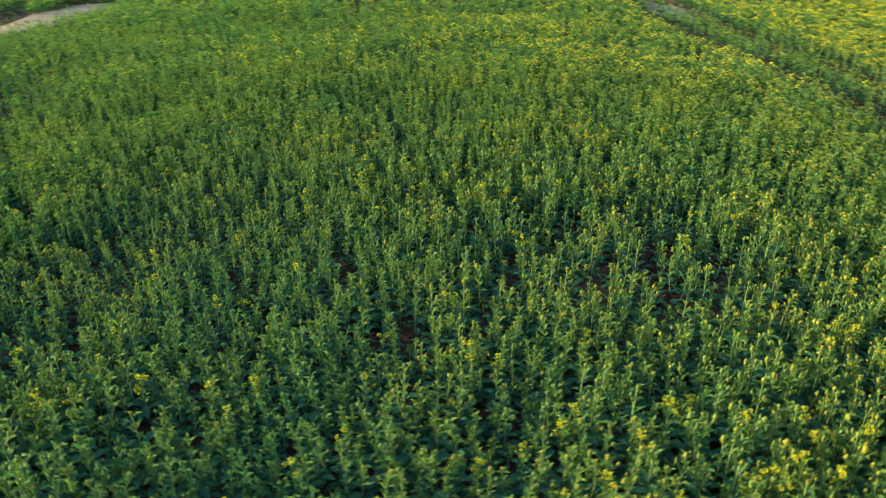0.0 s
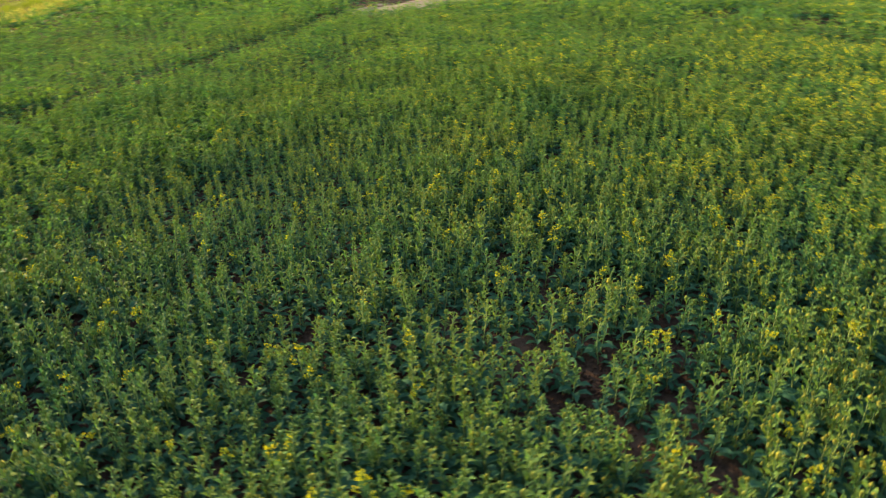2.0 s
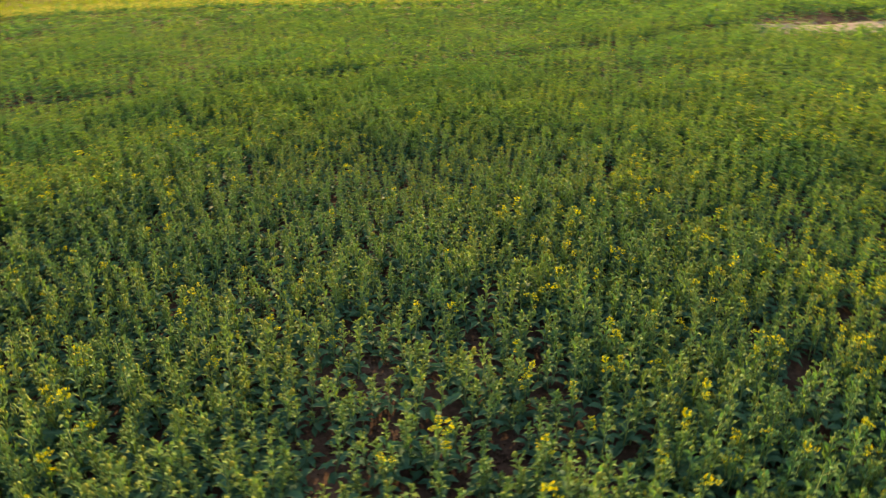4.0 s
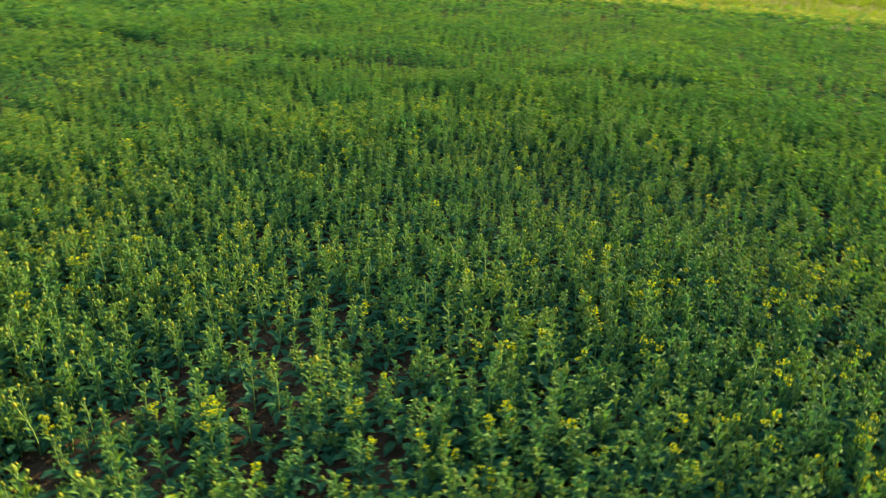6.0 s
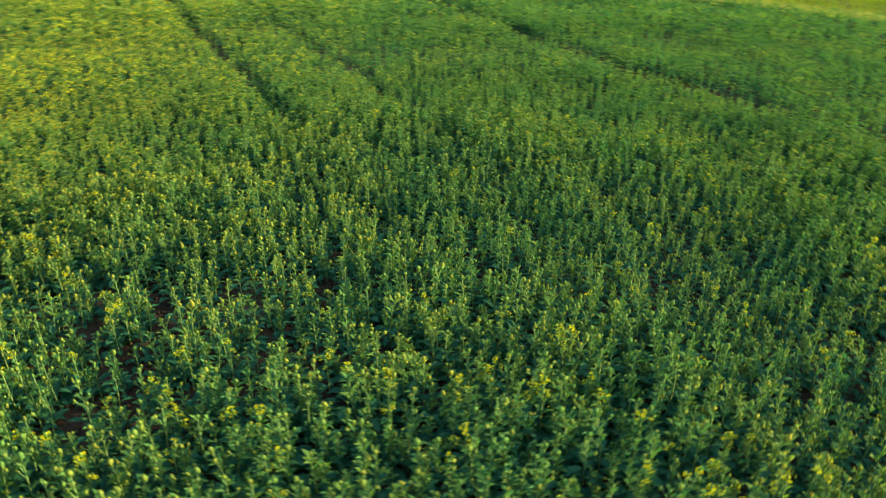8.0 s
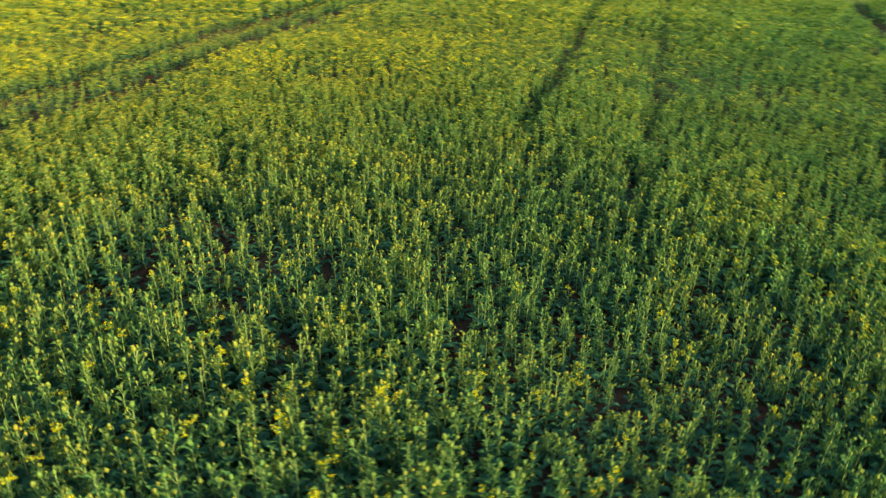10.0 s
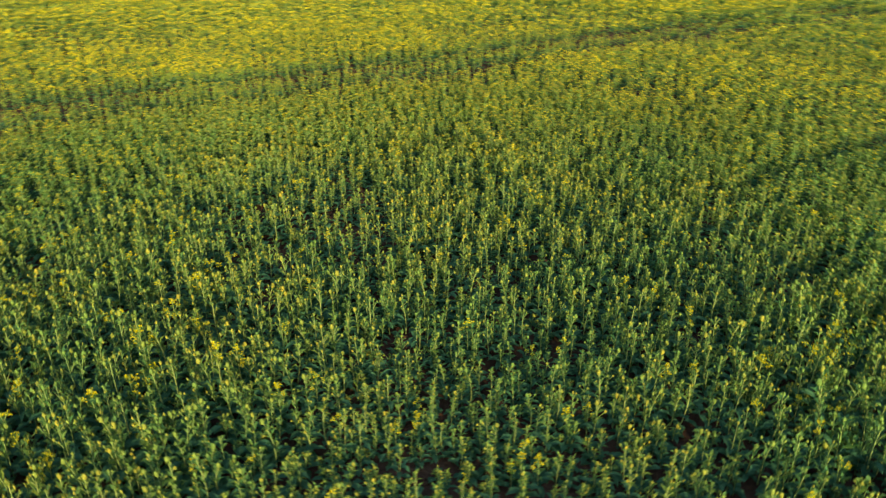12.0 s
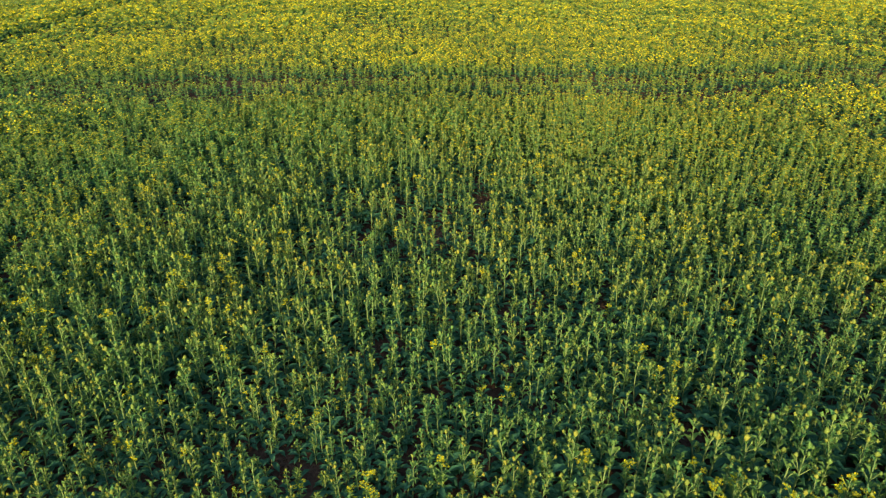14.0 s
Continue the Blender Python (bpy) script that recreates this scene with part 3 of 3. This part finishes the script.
# bare sand: the opening between the crop and the neighbouring field, and a worn spot on the eastern tramline
def sand_bed(name, label, middle_x, start, end, half):
    shape = Shape()
    ys, us = np.linspace(start, end, 61), np.linspace(-1, 1, 15)
    for yy in ys:
        taper = min(1.0, (yy - start + 0.2) / 1.5, (end + 0.2 - yy) / 1.5)
        for u in us:
            w = half * (1 + 0.13 * math.sin(yy * 1.7) + 0.06 * math.sin(yy * 4.1)) * (0.35 + 0.65 * taper)
            xx = float(middle_x(yy)) + u * w
            zz = float(ground_height(np.array([xx]), np.array([yy]))[0])
            shape.v.append((xx, yy, zz + 0.035 * (1 - u * u) * taper - 0.03 * abs(u) ** 3 + 0.006))
    cols = len(us)
    for a in range(len(ys) - 1):
        for b in range(cols - 1):
            p = a * cols + b
            shape.t += [(p, p + 1, p + cols + 1), (p, p + cols + 1, p + cols)]
            shape.m += [0, 0]
    tagged(new(name, mesh_from(name, *shape.arrays(), [SAND])), label, "path", kind="structure")


sand_bed("sandy_path", "pale bare sandy path beside the green crop", sand_x, 22.3, 34.6, 1.95)
sand_bed("sandy_track", "worn pale sandy spot on the wheel track", lambda v: 14.1 - 0.05 * (v - 30), 26.4, 33.8, 1.2)

# ---- clods lying on the bare spots ----
clod_templates = []
for k in range(4):
    r = random.Random(60 + k)
    lump = Shape()
    lump.nub((0, 0, 0.01), 0.03, 0.022, 0, r.uniform(0, 1))
    lump.v = [(px * r.uniform(0.7, 1.3), py * r.uniform(0.7, 1.3), pz * r.uniform(0.8, 1.2)) for px, py, pz in lump.v]
    clod_templates.append(lump.arrays())
spots = np.array(BARE[:27])
pick = rng.integers(0, len(spots), 1500)
x, y = spots[pick, 0] + rng.normal(0, 0.6, 1500) * spots[pick, 2], spots[pick, 1] + rng.normal(0, 0.6, 1500) * spots[pick, 2]
clods = new("soil_clods", scatter("soil_clods", clod_templates, rng.integers(0, 4, 1500), x, y, ground_height(x, y), rng.uniform(0.4, 1.6, 1500), [SOIL]))
tagged(clods, "small reddish-brown clods of dry soil", "soil", kind="stuff")

# ---- the crop ----
ROW, STEP, SLANT = 0.225, 0.20, radians(-5.5)


def sown(reach, thin):
    """Places along the drill rows within that reach, thinned out as the plan says."""
    a = np.arange(-reach, reach, ROW * thin)
    b = np.arange(-reach, reach, STEP * thin)
    A, B = (g.ravel() for g in np.meshgrid(a, b))
    A = A + rng.normal(0, 0.075 * thin, len(A))
    B = B + rng.uniform(-0.5, 0.5, len(B)) * STEP * thin
    x, y = A * math.cos(SLANT) - B * math.sin(SLANT), A * math.sin(SLANT) + B * math.cos(SLANT)
    return x, y


CENTRE, NEAR, MIDDLE, OUTER, FAR = 1.9, 7.9, 15.6, 28.0, 49.0
KINDS = 10


def crop_places(inner, outer, thin):
    x, y = sown(outer + 4, thin)
    r = np.hypot(x, y)
    if inner > CENTRE:
        inner = inner + rng.normal(0, 1.3, len(x))
    if outer < FAR:
        outer = outer + rng.normal(0, 1.3, len(x))
    keep = (r >= inner) & (r < outer) & (x > verge_x(y) + 2.0)
    x, y = x[keep], y[keep]
    keep = rng.random(len(x)) < standing(x, y)
    x, y = x[keep], y[keep]
    flower = rng.random(len(x)) < in_flower(x, y)
    rut = rut_depth(x, y)
    vigour = 0.62 - 0.18 * bell(x, y, 4.8, 0.1, 1.8, 2.1) + 0.52 * lattice_noise(x, y, 4.5, 21) + 0.25 * lattice_noise(x, y, 1.3, 22)
    size = np.clip(vigour * rng.normal(1.0, 0.11, len(x)), 0.5, 1.5) * (1 - 0.66 * rut) * (1 - 0.14 * in_lane(x, y))
    which = rng.integers(0, KINDS, len(x)) + KINDS * (flower & (rut < 0.5))
    return x, y, ground_height(x, y), size, which, 1 + 0.70 * rut


# the plants in full bloom that stand out one by one
SHOWY = np.array([(6.05, -2.92), (1.41, -3.26), (3.66, -4.18), (3.33, -4.47), (1.57, 2.83), (4.12, 2.71), (3.20, 4.16), (-1.10, 4.60),
                  (-0.90, 4.10), (-0.85, 3.85), (1.95, 0.86), (3.23, 2.97), (-4.12, -3.07), (-4.11, -1.22), (2.00, 2.46), (-1.77, -0.68),
                  (-4.47, 0.20), (-1.06, 2.68), (-2.55, -1.35), (3.10, 3.70), (2.03, -4.56), (-4.60, -0.11), (-5.53, 4.33), (1.30, 4.33),
                  (4.24, -4.47), (4.99, -4.49), (4.49, -5.06), (2.37, -5.49), (3.91, -5.53), (6.27, -2.66), (-0.18, -5.56), (1.54, -4.81),
                  (-5.06, 3.97), (-1.46, 5.84), (1.01, 4.15), (3.54, 2.92), (5.81, -1.82),
                  (0.82, 3.33), (-3.20, 1.18), (-4.13, -0.86), (-3.17, 0.87), (-4.05, -2.62), (-4.48, -3.98)])
near_parts = [near_plant(100 + k, k >= KINDS) for k in range(2 * KINDS)]
bloom_parts = [near_plant(160 + k, True, 1.08) for k in range(4)]
near_templates = [merged(s, *l, *h).arrays() for s, l, h in near_parts]
middle_templates = [middle_plant(200 + k, k >= KINDS).arrays() for k in range(2 * KINDS)]
far_templates = [far_plant(300 + k, k >= KINDS).arrays() for k in range(2 * KINDS)]
clump_templates = [far_plant(600 + k, k >= KINDS, 6, 1.6, 1).arrays() for k in range(2 * KINDS)]

for label, templates, inner, outer, thin in (
        ("dense green rapeseed plants, some with yellow flowers", near_templates, CENTRE, NEAR, 1.0),
        ("green rapeseed plants with scattered yellow heads", middle_templates, NEAR, MIDDLE, 1.0),
        ("wide rapeseed crop turning yellow with flowers", far_templates, MIDDLE, OUTER, 1.25),
        ("distant rapeseed crop, green and yellow in broad patches", clump_templates, OUTER, FAR, 1.75)):
    x, y, z, size, which, spread = crop_places(inner, outer, thin)
    if inner == CENTRE:
        clear = np.min(np.hypot(x[:, None] - SHOWY[:, 0], y[:, None] - SHOWY[:, 1]), axis=1) > 0.10
        x, y, z, size, which, spread = (a[clear] for a in (x, y, z, size, which, spread))
    crop = new("rapeseed_crop", scatter("rapeseed_crop", templates, which, x, y, z, size, MATS, spread))
    tagged(crop, label, "crop", kind="stuff")


# ---- verge and the cereal field past it ----
def tuft(seed, mat, blades, tall):
    r = random.Random(seed)
    s = Shape()
    for k in range(blades):
        a, d = r.uniform(0, math.tau), r.uniform(0, 0.05)
        h, out = tall * r.uniform(0.6, 1.1), r.uniform(0.04, 0.14)
        x, y = d * math.cos(a), d * math.sin(a)
        w = 0.012
        s.add([(x - w * math.sin(a), y + w * math.cos(a), 0), (x + w * math.sin(a), y - w * math.cos(a), 0), (x + out * math.cos(a), y + out * math.sin(a), h)],
              [(0, 1, 2)], mat)
    return s.arrays()


x, y = rng.uniform(-44, -20, 60000), rng.uniform(-45, 35, 60000)
keep = np.abs(x - verge_x(y) - 0.55) < 1.3 + 0.3 * lattice_noise(x, y, 2, 31)
x, y = x[keep], y[keep]
verge = new("verge_grass", scatter("verge_grass", [tuft(400 + k, 5, 8, 0.3) for k in range(4)], rng.integers(0, 4, len(x)),
                                   x, y, ground_height(x, y), rng.uniform(0.7, 1.3, len(x)), MATS))
tagged(verge, "pale yellow-green grass strip between two fields", "grass", kind="stuff")

x = np.repeat(np.arange(-62, -22, 0.30), 330)
y = np.tile(np.linspace(-46, 36, 330), len(x) // 330)
x, y = x + rng.normal(0, 0.04, len(x)) - 0.12 * y, y + rng.uniform(-0.12, 0.12, len(y))
keep = (x < verge_x(y) - 0.9) & (x > -54) & (np.abs(x - verge_x(y) + 4.0) > 0.55) & (np.abs(x - verge_x(y) + 6.0) > 0.45)
x, y = x[keep], y[keep]
cereal = new("cereal_crop", scatter("cereal_crop", [tuft(500 + k, 4, 7, 0.42) for k in range(5)], rng.integers(0, 5, len(x)),
                                    x, y, ground_height(x, y), rng.uniform(0.8, 1.25, len(x)), MATS))
tagged(cereal, "bright green young cereal in drilled rows", "crop", kind="stuff")


# ---- plants in the middle of the field, each a thing of its own ----
def only(shape, wanted):
    """The faces of a shape whose material number passes the test, as arrays."""
    v, t, m = shape.arrays()
    pick = np.array([wanted(k) for k in m], bool)
    used, tris = np.unique(t[pick], return_inverse=True)
    return v[used], tris.reshape(-1, 3), m[pick]


def plant_thing(stem, leaves, heads, flowering, showy=False):
    base = new("rapeseed_plant")
    base.empty_display_size = 0.1
    for name, shape in [("stem", stem)] + [("leaf", s) for s in leaves]:
        new(name, mesh_from(name, *shape.arrays(), MATS)).parent = base
    for shape in heads:
        ob = new("flower_head", mesh_from("flower_head", *only(shape, lambda k: k != 3), MATS))
        ob.parent = base
        tagged(ob, "pale buds amid open flowers" if flowering else "tight pale green buds")
        if flowering:
            petals = new("petals", mesh_from("petals", *only(shape, lambda k: k == 3), MATS))
            petals.parent = ob
            tagged(petals, "bright yellow four-petalled flowers", kind="stuff")
    tagged(base, "leafy rapeseed plant in full bright yellow bloom" if showy else "slender green rapeseed plant topped with yellow flowers" if flowering
           else "slender green rapeseed plant with pale closed buds", "plant", "rapeseed plants in the middle of the field")
    return base


x, y = sown(CENTRE, 1.0)
keep = np.hypot(x, y) < CENTRE
x, y = x[keep], y[keep]
keep = rng.random(len(x)) < standing(x, y)
x, y = x[keep], y[keep]
flower = rng.random(len(x)) < in_flower(x, y)
first = {}
x, y = np.concatenate([SHOWY[:, 0], x]), np.concatenate([SHOWY[:, 1], y])
flower = np.concatenate([np.ones(len(SHOWY), bool), flower])
z = ground_height(x, y)
for n in range(len(x)):
    showy = n < len(SHOWY)
    k = 100 + n % 4 if showy else int(rng.integers(0, KINDS)) + KINDS * int(flower[n])
    s = float(np.clip((0.66 + 0.52 * lattice_noise(x[n], y[n], 4.5, 21) + 0.25 * lattice_noise(x[n], y[n], 1.3, 22)) * rng.normal(1.0, 0.1), 0.8 if showy else 0.6, 1.35))
    m = Matrix.Translation((x[n], y[n], z[n])) @ Matrix.Rotation(rng.uniform(0, math.tau), 4, "Z") @ Matrix.Scale(s, 4)
    if k not in first:
        first[k] = plant_thing(*(bloom_parts[k - 100] if showy else near_parts[k]), k >= KINDS, showy)
        first[k].matrix_basis = m
    else:
        made = copy_thing(first[k], m)
        made.scale = (s, s, s)
